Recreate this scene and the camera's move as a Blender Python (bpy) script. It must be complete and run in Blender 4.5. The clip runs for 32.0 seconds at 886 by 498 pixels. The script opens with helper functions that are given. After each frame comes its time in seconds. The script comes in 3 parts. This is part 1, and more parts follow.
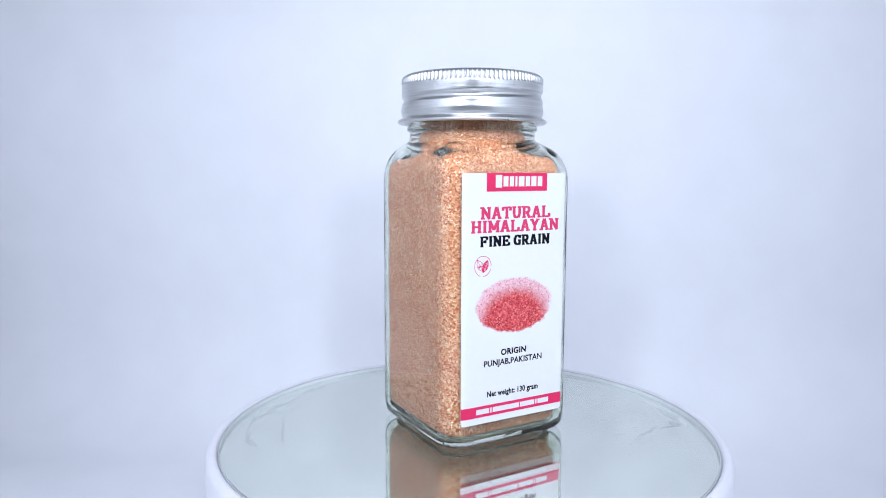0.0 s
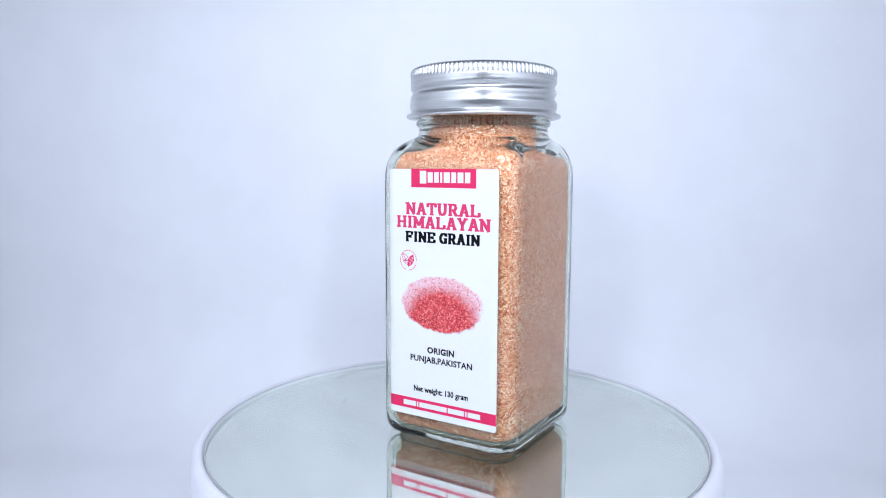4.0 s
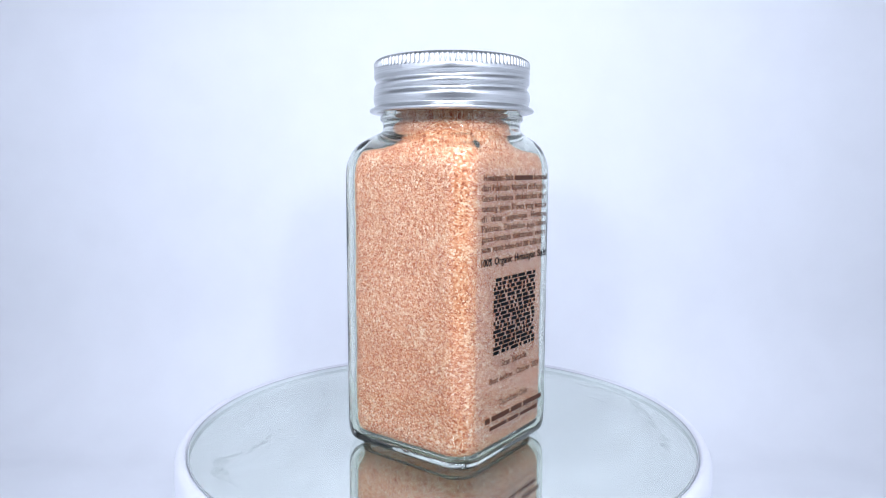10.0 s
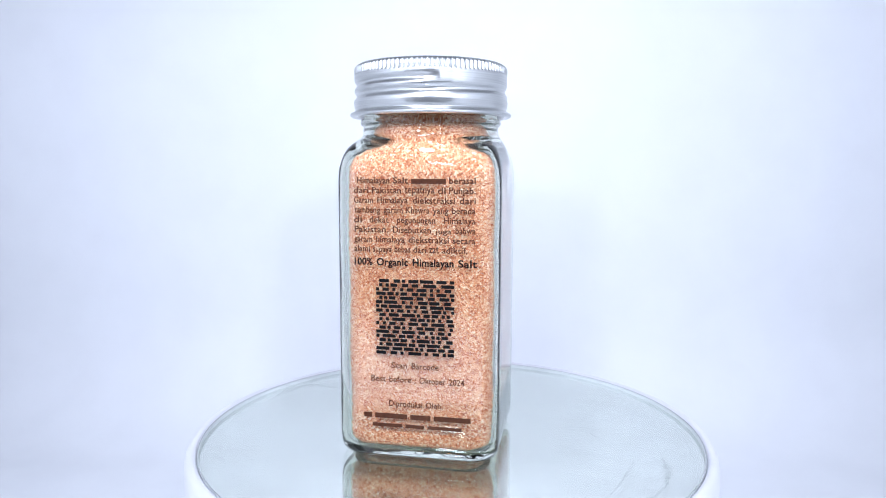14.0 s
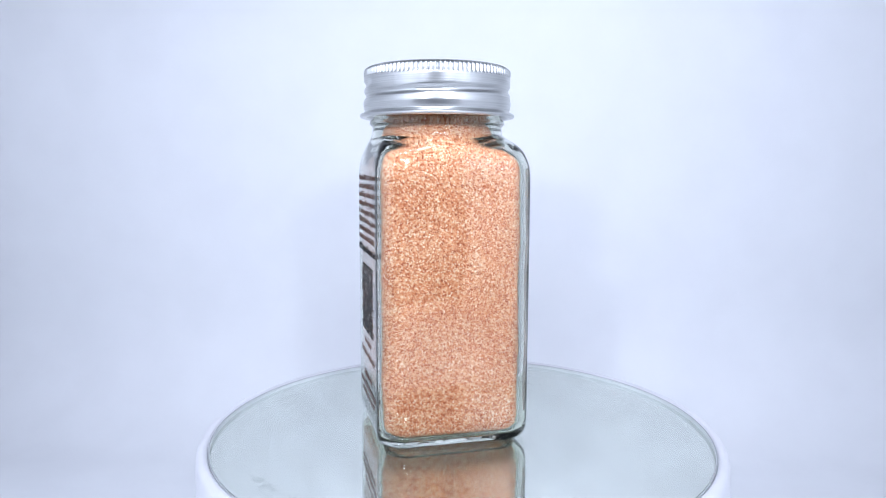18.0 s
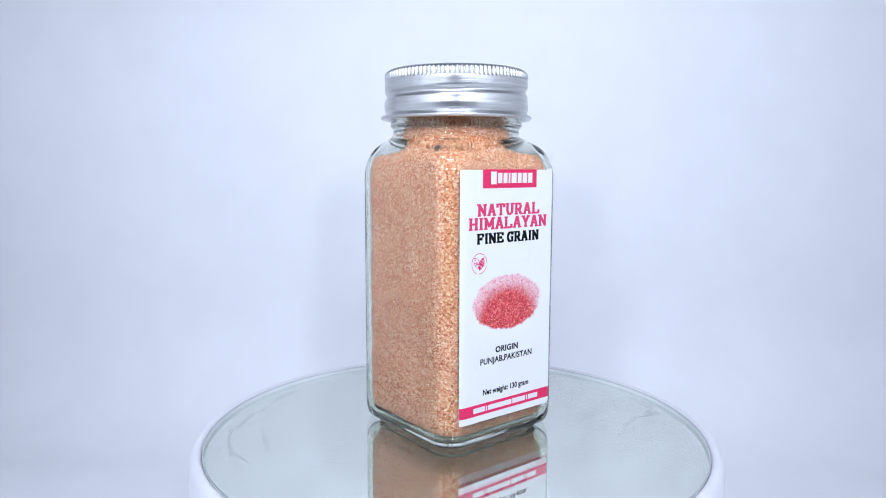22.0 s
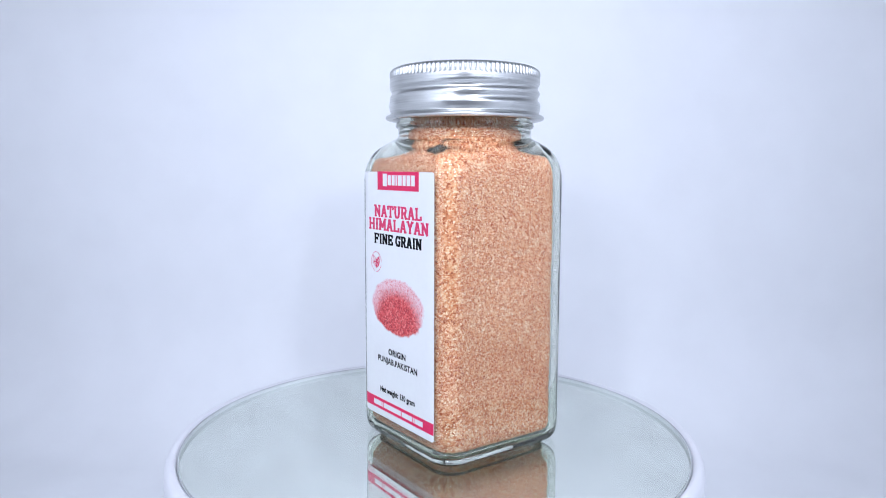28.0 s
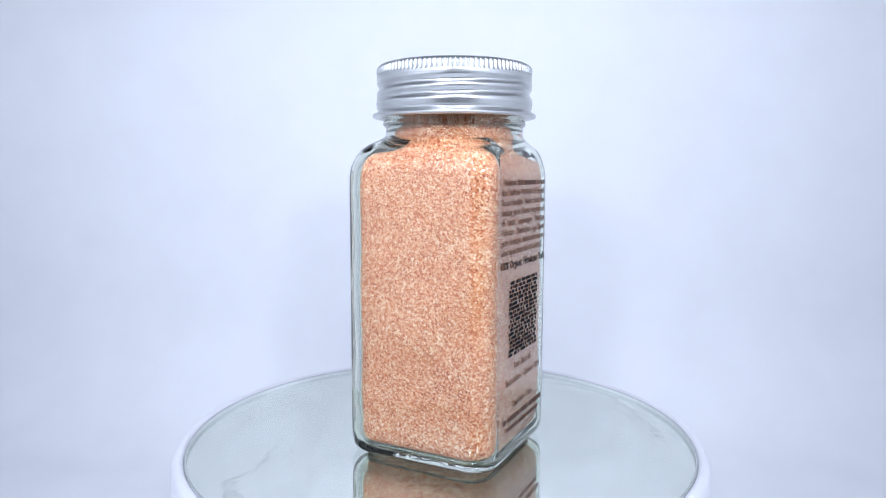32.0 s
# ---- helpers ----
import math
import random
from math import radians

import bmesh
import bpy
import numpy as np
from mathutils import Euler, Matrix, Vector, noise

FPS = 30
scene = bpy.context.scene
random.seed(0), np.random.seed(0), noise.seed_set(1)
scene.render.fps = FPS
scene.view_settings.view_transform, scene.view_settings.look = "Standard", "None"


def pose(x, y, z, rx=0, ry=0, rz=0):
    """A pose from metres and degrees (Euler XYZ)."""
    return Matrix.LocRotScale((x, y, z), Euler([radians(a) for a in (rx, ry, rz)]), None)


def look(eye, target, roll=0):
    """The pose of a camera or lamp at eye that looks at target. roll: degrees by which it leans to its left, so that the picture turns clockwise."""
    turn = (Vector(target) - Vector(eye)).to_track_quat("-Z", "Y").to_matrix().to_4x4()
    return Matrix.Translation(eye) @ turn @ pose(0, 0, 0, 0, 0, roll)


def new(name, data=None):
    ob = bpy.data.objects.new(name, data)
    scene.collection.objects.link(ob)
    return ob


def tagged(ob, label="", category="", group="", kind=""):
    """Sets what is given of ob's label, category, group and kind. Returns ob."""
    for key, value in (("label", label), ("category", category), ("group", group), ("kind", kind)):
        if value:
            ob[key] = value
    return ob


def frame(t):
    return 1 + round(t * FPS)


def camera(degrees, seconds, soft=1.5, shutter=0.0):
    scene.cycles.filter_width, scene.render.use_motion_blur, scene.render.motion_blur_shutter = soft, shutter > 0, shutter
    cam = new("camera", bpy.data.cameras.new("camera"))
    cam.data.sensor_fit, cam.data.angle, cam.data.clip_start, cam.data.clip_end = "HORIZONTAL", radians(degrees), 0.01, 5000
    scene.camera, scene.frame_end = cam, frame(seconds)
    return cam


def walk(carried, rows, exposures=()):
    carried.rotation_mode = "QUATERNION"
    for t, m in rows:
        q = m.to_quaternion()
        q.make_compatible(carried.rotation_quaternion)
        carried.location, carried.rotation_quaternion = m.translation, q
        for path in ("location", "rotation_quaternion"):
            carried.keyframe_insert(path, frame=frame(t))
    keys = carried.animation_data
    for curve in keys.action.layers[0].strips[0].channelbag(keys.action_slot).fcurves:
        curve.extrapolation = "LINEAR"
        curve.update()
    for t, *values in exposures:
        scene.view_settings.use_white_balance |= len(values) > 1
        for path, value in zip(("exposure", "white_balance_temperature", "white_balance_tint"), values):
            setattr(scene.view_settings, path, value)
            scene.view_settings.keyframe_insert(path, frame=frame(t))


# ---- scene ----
FOV = 63.50
cam = camera(FOV, 32.0, soft=1.0)
walk(cam, [
    (0, look((0.0030, -0.2180, 0.0802), (-0.0087, 0.0203, 0.0535), 0.18)),
    (0.5, look((0.0030, -0.2175, 0.0802), (-0.0075, 0.0207, 0.0532), 0.18)),
    (1, look((0.0030, -0.2175, 0.0802), (-0.0069, 0.0207, 0.0534), 0.18)),
    (1.5, look((0.0030, -0.2177, 0.0802), (-0.0074, 0.0205, 0.0532), 0.18)),
    (2, look((0.0030, -0.2172, 0.0802), (-0.0064, 0.0211, 0.0532), 0.18)),
    (2.5, look((0.0030, -0.2168, 0.0802), (-0.0048, 0.0215, 0.0528), 0.18)),
    (3, look((0.0030, -0.2167, 0.0802), (-0.0050, 0.0216, 0.0529), 0.18)),
    (3.5, look((0.0030, -0.2164, 0.0802), (-0.0051, 0.0218, 0.0522), 0.18)),
    (4, look((0.0030, -0.2162, 0.0802), (-0.0049, 0.0221, 0.0522), 0.18)),
    (4.5, look((0.0030, -0.2160, 0.0802), (-0.0043, 0.0223, 0.0525), 0.18)),
    (5, look((0.0030, -0.2158, 0.0802), (-0.0033, 0.0225, 0.0529), 0.18)),
    (5.5, look((0.0030, -0.2156, 0.0802), (-0.0021, 0.0228, 0.0531), 0.18)),
    (6, look((0.0030, -0.2152, 0.0802), (-0.0006, 0.0232, 0.0528), 0.18)),
    (6.5, look((0.0030, -0.2151, 0.0802), (-0.0006, 0.0233, 0.0529), 0.18)),
    (7, look((0.0030, -0.2150, 0.0802), (-0.0008, 0.0234, 0.0527), 0.18)),
    (7.5, look((0.0030, -0.2147, 0.0802), (-0.0007, 0.0236, 0.0520), 0.18)),
    (8, look((0.0030, -0.2145, 0.0802), (-0.0009, 0.0238, 0.0520), 0.18)),
    (8.5, look((0.0030, -0.2144, 0.0802), (-0.0007, 0.0239, 0.0517), 0.18)),
    (9, look((0.0030, -0.2144, 0.0802), (-0.0003, 0.0239, 0.0519), 0.18)),
    (9.5, look((0.0030, -0.2143, 0.0802), (-0.0007, 0.0240, 0.0519), 0.18)),
    (10, look((0.0030, -0.2141, 0.0802), (-0.0006, 0.0241, 0.0515), 0.18)),
    (10.5, look((0.0030, -0.2142, 0.0802), (-0.0005, 0.0240, 0.0518), 0.18)),
    (11, look((0.0030, -0.2141, 0.0802), (0.0002, 0.0241, 0.0514), 0.18)),
    (11.5, look((0.0030, -0.2142, 0.0802), (0.0001, 0.0241, 0.0518), 0.18)),
    (12, look((0.0030, -0.2143, 0.0802), (-0.0002, 0.0240, 0.0518), 0.18)),
    (12.5, look((0.0030, -0.2143, 0.0802), (-0.0003, 0.0240, 0.0516), 0.18)),
    (13, look((0.0030, -0.2146, 0.0802), (-0.0008, 0.0237, 0.0519), 0.18)),
    (13.5, look((0.0030, -0.2148, 0.0802), (-0.0023, 0.0235, 0.0522), 0.18)),
    (14, look((0.0030, -0.2151, 0.0802), (-0.0033, 0.0232, 0.0526), 0.18)),
    (14.5, look((0.0030, -0.2152, 0.0802), (-0.0041, 0.0231, 0.0520), 0.18)),
    (15, look((0.0030, -0.2154, 0.0802), (-0.0047, 0.0228, 0.0519), 0.18)),
    (15.5, look((0.0030, -0.2156, 0.0802), (-0.0051, 0.0226, 0.0520), 0.18)),
    (16, look((0.0030, -0.2158, 0.0802), (-0.0055, 0.0224, 0.0522), 0.18)),
    (16.5, look((0.0030, -0.2158, 0.0802), (-0.0060, 0.0224, 0.0523), 0.18)),
    (17, look((0.0030, -0.2156, 0.0802), (-0.0066, 0.0225, 0.0521), 0.18)),
    (17.5, look((0.0030, -0.2155, 0.0802), (-0.0067, 0.0226, 0.0521), 0.18)),
    (18, look((0.0030, -0.2154, 0.0802), (-0.0066, 0.0228, 0.0521), 0.18)),
    (18.5, look((0.0030, -0.2152, 0.0802), (-0.0067, 0.0229, 0.0517), 0.18)),
    (19, look((0.0030, -0.2152, 0.0802), (-0.0070, 0.0230, 0.0523), 0.18)),
    (19.5, look((0.0030, -0.2153, 0.0802), (-0.0070, 0.0229, 0.0521), 0.18)),
    (20, look((0.0030, -0.2157, 0.0802), (-0.0074, 0.0225, 0.0522), 0.18)),
    (20.5, look((0.0030, -0.2160, 0.0802), (-0.0073, 0.0221, 0.0521), 0.18)),
    (21, look((0.0030, -0.2158, 0.0802), (-0.0069, 0.0223, 0.0518), 0.18)),
    (21.5, look((0.0030, -0.2156, 0.0802), (-0.0057, 0.0225, 0.0513), 0.18)),
    (22, look((0.0030, -0.2154, 0.0802), (-0.0047, 0.0228, 0.0524), 0.18)),
    (22.5, look((0.0030, -0.2150, 0.0802), (-0.0049, 0.0232, 0.0519), 0.18)),
    (23, look((0.0030, -0.2150, 0.0802), (-0.0052, 0.0232, 0.0517), 0.18)),
    (23.5, look((0.0030, -0.2147, 0.0802), (-0.0048, 0.0236, 0.0521), 0.18)),
    (24, look((0.0030, -0.2141, 0.0802), (-0.0028, 0.0241, 0.0517), 0.18)),
    (24.5, look((0.0030, -0.2140, 0.0802), (-0.0027, 0.0243, 0.0522), 0.18)),
    (25, look((0.0030, -0.2141, 0.0802), (-0.0026, 0.0241, 0.0519), 0.18)),
    (25.5, look((0.0030, -0.2143, 0.0802), (-0.0029, 0.0240, 0.0517), 0.18)),
    (26, look((0.0030, -0.2140, 0.0802), (-0.0028, 0.0242, 0.0517), 0.18)),
    (26.5, look((0.0030, -0.2136, 0.0802), (-0.0021, 0.0247, 0.0519), 0.18)),
    (27, look((0.0030, -0.2132, 0.0802), (-0.0011, 0.0251, 0.0522), 0.18)),
    (27.5, look((0.0030, -0.2130, 0.0802), (0.0003, 0.0254, 0.0526), 0.18)),
    (28, look((0.0030, -0.2133, 0.0802), (0.0020, 0.0252, 0.0532), 0.18)),
    (28.5, look((0.0030, -0.2137, 0.0802), (0.0013, 0.0248, 0.0535), 0.18)),
    (29, look((0.0030, -0.2137, 0.0802), (0.0015, 0.0248, 0.0533), 0.18)),
    (29.5, look((0.0030, -0.2137, 0.0802), (0.0013, 0.0248, 0.0531), 0.18)),
    (30, look((0.0030, -0.2135, 0.0802), (0.0011, 0.0250, 0.0528), 0.18)),
    (30.5, look((0.0030, -0.2132, 0.0802), (0.0011, 0.0251, 0.0525), 0.18)),
    (31, look((0.0030, -0.2134, 0.0802), (0.0008, 0.0250, 0.0526), 0.18)),
    (31.5, look((0.0030, -0.2137, 0.0802), (0.0003, 0.0248, 0.0535), 0.18)),
    (32, look((0.0030, -0.2139, 0.0802), (0.0001, 0.0245, 0.0531), 0.18)),
], exposures=[(0, 0.0), (8, 0.0), (9, 0.06), (10, 0.15), (11, 0.2), (13, 0.25), (14, 0.26), (15.5, 0.24), (17, 0.15), (18, 0.09), (19, 0.03), (20, 0.0), (30, 0.0), (31, 0.02), (32, 0.06)])

# turntable angle in degrees, second by second
TURN = [
    (0, 32.78), (1, 17.50), (2, 1.86), (3, -14.27), (4, -30.17), (5, -46.01),
    (6, -61.88), (7, -77.53), (8, -93.07), (9, -109.78), (10, -126.26), (11, -142.18),
    (12, -158.04), (13, -173.89), (14, -189.59), (15, -205.70), (16, -222.15), (17, -238.29),
    (18, -253.68), (19, -269.63), (20, -286.13), (21, -302.85), (22, -319.52), (23, -335.90),
    (24, -352.35), (25, -368.05), (26, -383.35), (27, -398.51), (28, -413.77), (29, -429.26),
    (30, -444.50), (31, -460.45), (32, -476.38),
]
AXIS_TO_JAR = (0.00514, 0.00652)

# ---- light ----
world = bpy.data.worlds.new("room")
scene.world = world
world.use_nodes = True
world.node_tree.nodes["Background"].inputs[0].default_value = (0.80, 0.88, 1.0, 1)
world.node_tree.nodes["Background"].inputs[1].default_value = 0.25


def strip_lamp(name, x, y, z, width, depth, watts, tilt, turn):
    d = bpy.data.lights.new(name, "AREA")
    d.shape, d.size, d.size_y = "RECTANGLE", width, depth
    d.energy, d.color = watts, (0.74, 0.81, 1.0)
    ob = new(name, d)
    ob.matrix_world = pose(x, y, z, tilt, 0, turn)
    return ob


# one strip in three lengths along the upper front edge of the box, its ends turned to the side walls
strip_lamp("led_strip", 0, -0.200, 0.292, 0.170, 0.009, 0.42, 54, 0)
for side in (-1, 1):
    strip_lamp("led_strip", side * 0.125, -0.365, 0.240, 0.066, 0.030, 0.88, 66, side * -42)
# thick glass over a mirror needs long light paths
scene.cycles.max_bounces, scene.cycles.transmission_bounces, scene.cycles.glossy_bounces = 20, 20, 12


# ---- materials ----
def material(name):
    m = bpy.data.materials.new(name)
    m.use_nodes = True
    nt = m.node_tree
    return m, nt, nt.nodes["Principled BSDF"]


def link(nt, a, b):
    nt.links.new(a, b)


def node(nt, kind, **values):
    n = nt.nodes.new(kind)
    for k, v in values.items():
        n.inputs[k].default_value = v
    return n


def ramp(nt, source, stops):
    r = nt.nodes.new("ShaderNodeValToRGB")
    while len(r.color_ramp.elements) < len(stops):
        r.color_ramp.elements.new(0.5)
    for e, (at, c) in zip(r.color_ramp.elements, stops):
        e.position, e.color = at, (*c, 1)
    link(nt, source, r.inputs[0])
    return r.outputs[0]


def coords(nt):
    return nt.nodes.new("ShaderNodeTexCoord").outputs["Object"]


def noise_tex(nt, scale, detail=3.0, rough=0.5):
    n = node(nt, "ShaderNodeTexNoise", Scale=scale, Detail=detail, Roughness=rough)
    link(nt, coords(nt), n.inputs["Vector"])
    return n.outputs["Fac"]


def bump(nt, bsdf, height, strength, distance):
    b = node(nt, "ShaderNodeBump", Strength=strength, Distance=distance)
    link(nt, height, b.inputs["Height"])
    link(nt, b.outputs[0], bsdf.inputs["Normal"])


def plain(name, colour, rough=0.5, metal=0.0, spread=0.06, scale=300.0, relief=0.0, sheen=0.5):
    m, nt, b = material(name)
    dark = tuple(c * (1 - spread) for c in colour)
    link(nt, ramp(nt, noise_tex(nt, scale), [(0.35, dark), (0.65, colour)]), b.inputs["Base Color"])
    b.inputs["Roughness"].default_value, b.inputs["Metallic"].default_value = rough, metal
    b.inputs["Specular IOR Level"].default_value = sheen
    if relief:
        bump(nt, b, noise_tex(nt, scale * 4), 0.3, relief)
    return m


def glass_material(name, tint, rough=0.0):
    m, nt, b = material(name)
    b.inputs["Base Color"].default_value = (*tint, 1)
    b.inputs["Transmission Weight"].default_value = 1.0
    b.inputs["Roughness"].default_value = rough
    b.inputs["IOR"].default_value = 1.5
    return m


def salt_material(name, by_island):
    m, nt, b = material(name)
    if by_island:
        value = nt.nodes.new("ShaderNodeNewGeometry").outputs["Random Per Island"]
    else:
        v = node(nt, "ShaderNodeTexVoronoi", Scale=2000.0)
        link(nt, coords(nt), v.inputs["Vector"])
        sep = nt.nodes.new("ShaderNodeSeparateColor")
        link(nt, v.outputs["Color"], sep.inputs[0])
        value = sep.outputs[0]
    grain = ramp(nt, value, [(0.0, (0.36, 0.088, 0.040)), (0.18, (0.52, 0.170, 0.083)), (0.5, (0.67, 0.305, 0.180)), (0.80, (0.75, 0.440, 0.300)), (1.0, (0.84, 0.67, 0.545))])
    cloud = ramp(nt, noise_tex(nt, 55.0, 3.0), [(0.35, (0.90, 0.84, 0.79)), (0.65, (1, 1, 1))])
    mix = nt.nodes.new("ShaderNodeMixRGB")
    mix.blend_type = "MULTIPLY"
    mix.inputs[0].default_value = 1.0
    link(nt, grain, mix.inputs[1])
    link(nt, cloud, mix.inputs[2])
    link(nt, mix.outputs[0], b.inputs["Base Color"])
    b.inputs["Roughness"].default_value = 0.5
    b.inputs["Specular IOR Level"].default_value = 0.10
    return m


def metal_lid_material():
    m, nt, b = material("brushed_aluminium")
    tc = coords(nt)
    mp = nt.nodes.new("ShaderNodeMapping")
    mp.inputs["Scale"].default_value = (60, 60, 2600)
    link(nt, tc, mp.inputs[0])
    n = node(nt, "ShaderNodeTexNoise", Scale=1.0, Detail=2.0)
    link(nt, mp.outputs[0], n.inputs["Vector"])
    link(nt, ramp(nt, n.outputs["Fac"], [(0.3, (0.55, 0.56, 0.55)), (0.7, (0.68, 0.69, 0.68))]), b.inputs["Base Color"])
    rr = node(nt, "ShaderNodeMapRange")
    rr.inputs["To Min"].default_value, rr.inputs["To Max"].default_value = 0.24, 0.36
    link(nt, noise_tex(nt, 220.0), rr.inputs["Value"])
    link(nt, rr.outputs[0], b.inputs["Roughness"])
    b.inputs["Metallic"].default_value = 1.0
    bump(nt, b, n.outputs["Fac"], 0.10, 0.0002)
    return m


def mirror_material():
    m, nt, b = material("mirror_silver")
    b.inputs["Base Color"].default_value = (0.84, 0.86, 0.84, 1)
    b.inputs["Metallic"].default_value = 1.0
    b.inputs["Roughness"].default_value = 0.012
    return m


def cover_material():
    """Top face of the thick mirror glass, under a veil of dust and wiped smears."""
    m, nt, b = material("dusty_mirror_glass")
    clear = node(nt, "ShaderNodeBsdfGlass", Roughness=0.0, IOR=1.5)
    clear.inputs[0].default_value = (0.97, 0.985, 0.965, 1)
    veil = nt.nodes.new("ShaderNodeBsdfDiffuse")
    veil.inputs[0].default_value = (0.56, 0.57, 0.54, 1)
    share = node(nt, "ShaderNodeMapRange")
    share.inputs["From Min"].default_value, share.inputs["From Max"].default_value = 0.40, 0.75
    share.inputs["To Min"].default_value, share.inputs["To Max"].default_value = 0.02, 0.11
    warp = nt.nodes.new("ShaderNodeMapping")
    warp.inputs["Scale"].default_value = (1.0, 2.2, 1.0)
    warp.inputs["Rotation"].default_value = (0, 0, 0.6)
    link(nt, coords(nt), warp.inputs[0])
    n = node(nt, "ShaderNodeTexNoise", Scale=26.0, Detail=6.0, Roughness=0.62, Distortion=1.2)
    link(nt, warp.outputs[0], n.inputs["Vector"])
    link(nt, n.outputs["Fac"], share.inputs["Value"])
    dusty = nt.nodes.new("ShaderNodeMixShader")
    link(nt, share.outputs[0], dusty.inputs[0])
    link(nt, clear.outputs[0], dusty.inputs[1])
    link(nt, veil.outputs[0], dusty.inputs[2])
    link(nt, dusty.outputs[0], nt.nodes["Material Output"].inputs["Surface"])
    return m


def smear_material():
    m, nt, b = material("dried_smear")
    b.inputs["Base Color"].default_value = (0.30, 0.30, 0.28, 1)
    b.inputs["Roughness"].default_value = 0.9
    tr = nt.nodes.new("ShaderNodeBsdfTransparent")
    share = node(nt, "ShaderNodeMapRange")
    share.inputs["From Min"].default_value, share.inputs["From Max"].default_value = 0.36, 0.66
    share.inputs["To Min"].default_value, share.inputs["To Max"].default_value = 0.0, 0.18
    link(nt, noise_tex(nt, 520.0, 4.0, 0.62), share.inputs["Value"])
    mx = nt.nodes.new("ShaderNodeMixShader")
    link(nt, share.outputs[0], mx.inputs[0])
    link(nt, tr.outputs[0], mx.inputs[1])
    link(nt, b.outputs[0], mx.inputs[2])
    link(nt, mx.outputs[0], nt.nodes["Material Output"].inputs["Surface"])
    return m


def salt_photo_material():
    """Printed picture of a mound of pink salt: red grains, paler towards the top, with soft edges."""
    m, nt, b = material("printed_salt_mound")
    tc = coords(nt)
    sep = nt.nodes.new("ShaderNodeSeparateXYZ")
    link(nt, tc, sep.inputs[0])
    v = node(nt, "ShaderNodeTexVoronoi", Scale=2600.0)
    link(nt, tc, v.inputs["Vector"])
    sc = nt.nodes.new("ShaderNodeSeparateColor")
    link(nt, v.outputs["Color"], sc.inputs[0])
    red = ramp(nt, sc.outputs[0], [(0.0, (0.36, 0.01, 0.02)), (0.3, (0.64, 0.04, 0.05)), (0.75, (0.82, 0.12, 0.12)), (1.0, (0.90, 0.28, 0.26))])
    pale = ramp(nt, sc.outputs[1], [(0.0, (0.76, 0.20, 0.22)), (0.3, (0.87, 0.48, 0.50)), (1.0, (0.90, 0.68, 0.72))])

    def length(x0, z0, sx, sz):
        mp = nt.nodes.new("ShaderNodeMapping")
        mp.vector_type = "TEXTURE"
        mp.inputs["Location"].default_value = (x0, 0, z0)
        mp.inputs["Scale"].default_value = (sx, 1, sz)
        link(nt, tc, mp.inputs[0])
        ln = nt.nodes.new("ShaderNodeVectorMath")
        ln.operation = "LENGTH"
        link(nt, mp.outputs[0], ln.inputs[0])
        wob = node(nt, "ShaderNodeMath")
        wob.operation = "MULTIPLY_ADD"
        wob.inputs[1].default_value = 0.25
        link(nt, noise_tex(nt, 420.0, 4.0, 0.7), wob.inputs[0])
        link(nt, ln.outputs["Value"], wob.inputs[2])
        return wob.outputs[0]

    heap = ramp(nt, length(0.0, -0.0044, 0.0166, 0.0122), [(0.72, (1, 1, 1)), (1.22, (0, 0, 0))])
    one = nt.nodes.new("ShaderNodeMixRGB")
    link(nt, heap, one.inputs[0])
    link(nt, pale, one.inputs[1])
    link(nt, red, one.inputs[2])
    edge = ramp(nt, length(0.0, 0.0, 0.0165, 0.0095), [(0.94, (1, 1, 1)), (1.19, (0, 0, 0))])
    two = nt.nodes.new("ShaderNodeMixRGB")
    link(nt, edge, two.inputs[0])
    two.inputs[1].default_value = (0.86, 0.87, 0.87, 1)
    link(nt, one.outputs[0], two.inputs[2])
    link(nt, two.outputs[0], b.inputs["Base Color"])
    b.inputs["Roughness"].default_value = 0.4
    return m


def film_material():
    m, nt, b = material("clear_film")
    out = nt.nodes["Material Output"]
    tr = nt.nodes.new("ShaderNodeBsdfTransparent")
    gl = node(nt, "ShaderNodeBsdfGlossy", Roughness=0.15)
    mx = nt.nodes.new("ShaderNodeMixShader")
    mx.inputs[0].default_value = 0.05
    link(nt, tr.outputs[0], mx.inputs[1])
    link(nt, gl.outputs[0], mx.inputs[2])
    link(nt, mx.outputs[0], out.inputs["Surface"])
    return m


M_PAPER = plain("white_backdrop_paper", (0.88, 0.89, 0.905), 0.75, spread=0.025, scale=40.0)
M_WALL = plain("white_box_lining", (0.90, 0.91, 0.92), 0.7, spread=0.04, scale=30.0)
# box top: grey instead of lining white, to hold down bounced light
M_TOP = plain("low_bounce_grey", (0.28, 0.28, 0.29), 0.7, spread=0.05, scale=30.0)
# stands in for the dim room before the open front; dark to limit fill
M_ROOM = plain("dim_room_panel", (0.17, 0.17, 0.175), 0.8, spread=0.08, scale=8.0)
M_PLASTIC = plain("white_plastic", (0.82, 0.82, 0.85), 0.32, spread=0.03, scale=120.0)
M_BASE = plain("grey_white_plastic_base", (0.70, 0.70, 0.72), 0.4, spread=0.04, scale=120.0)
M_GLASS = glass_material("clear_jar_glass", (0.83, 0.875, 0.785))
M_MIRROR = mirror_material()
M_COVER = cover_material()
M_SEAM = plain("seam_grey", (0.50, 0.51, 0.52), 0.8, spread=0.1)
M_EDGE = plain("grey_mirror_edge", (0.80, 0.84, 0.845), 0.4, spread=0.06)
M_DIRT = plain("grey_dirt", (0.16, 0.16, 0.15), 0.9, spread=0.3, scale=900.0)
M_SMEAR = smear_material()
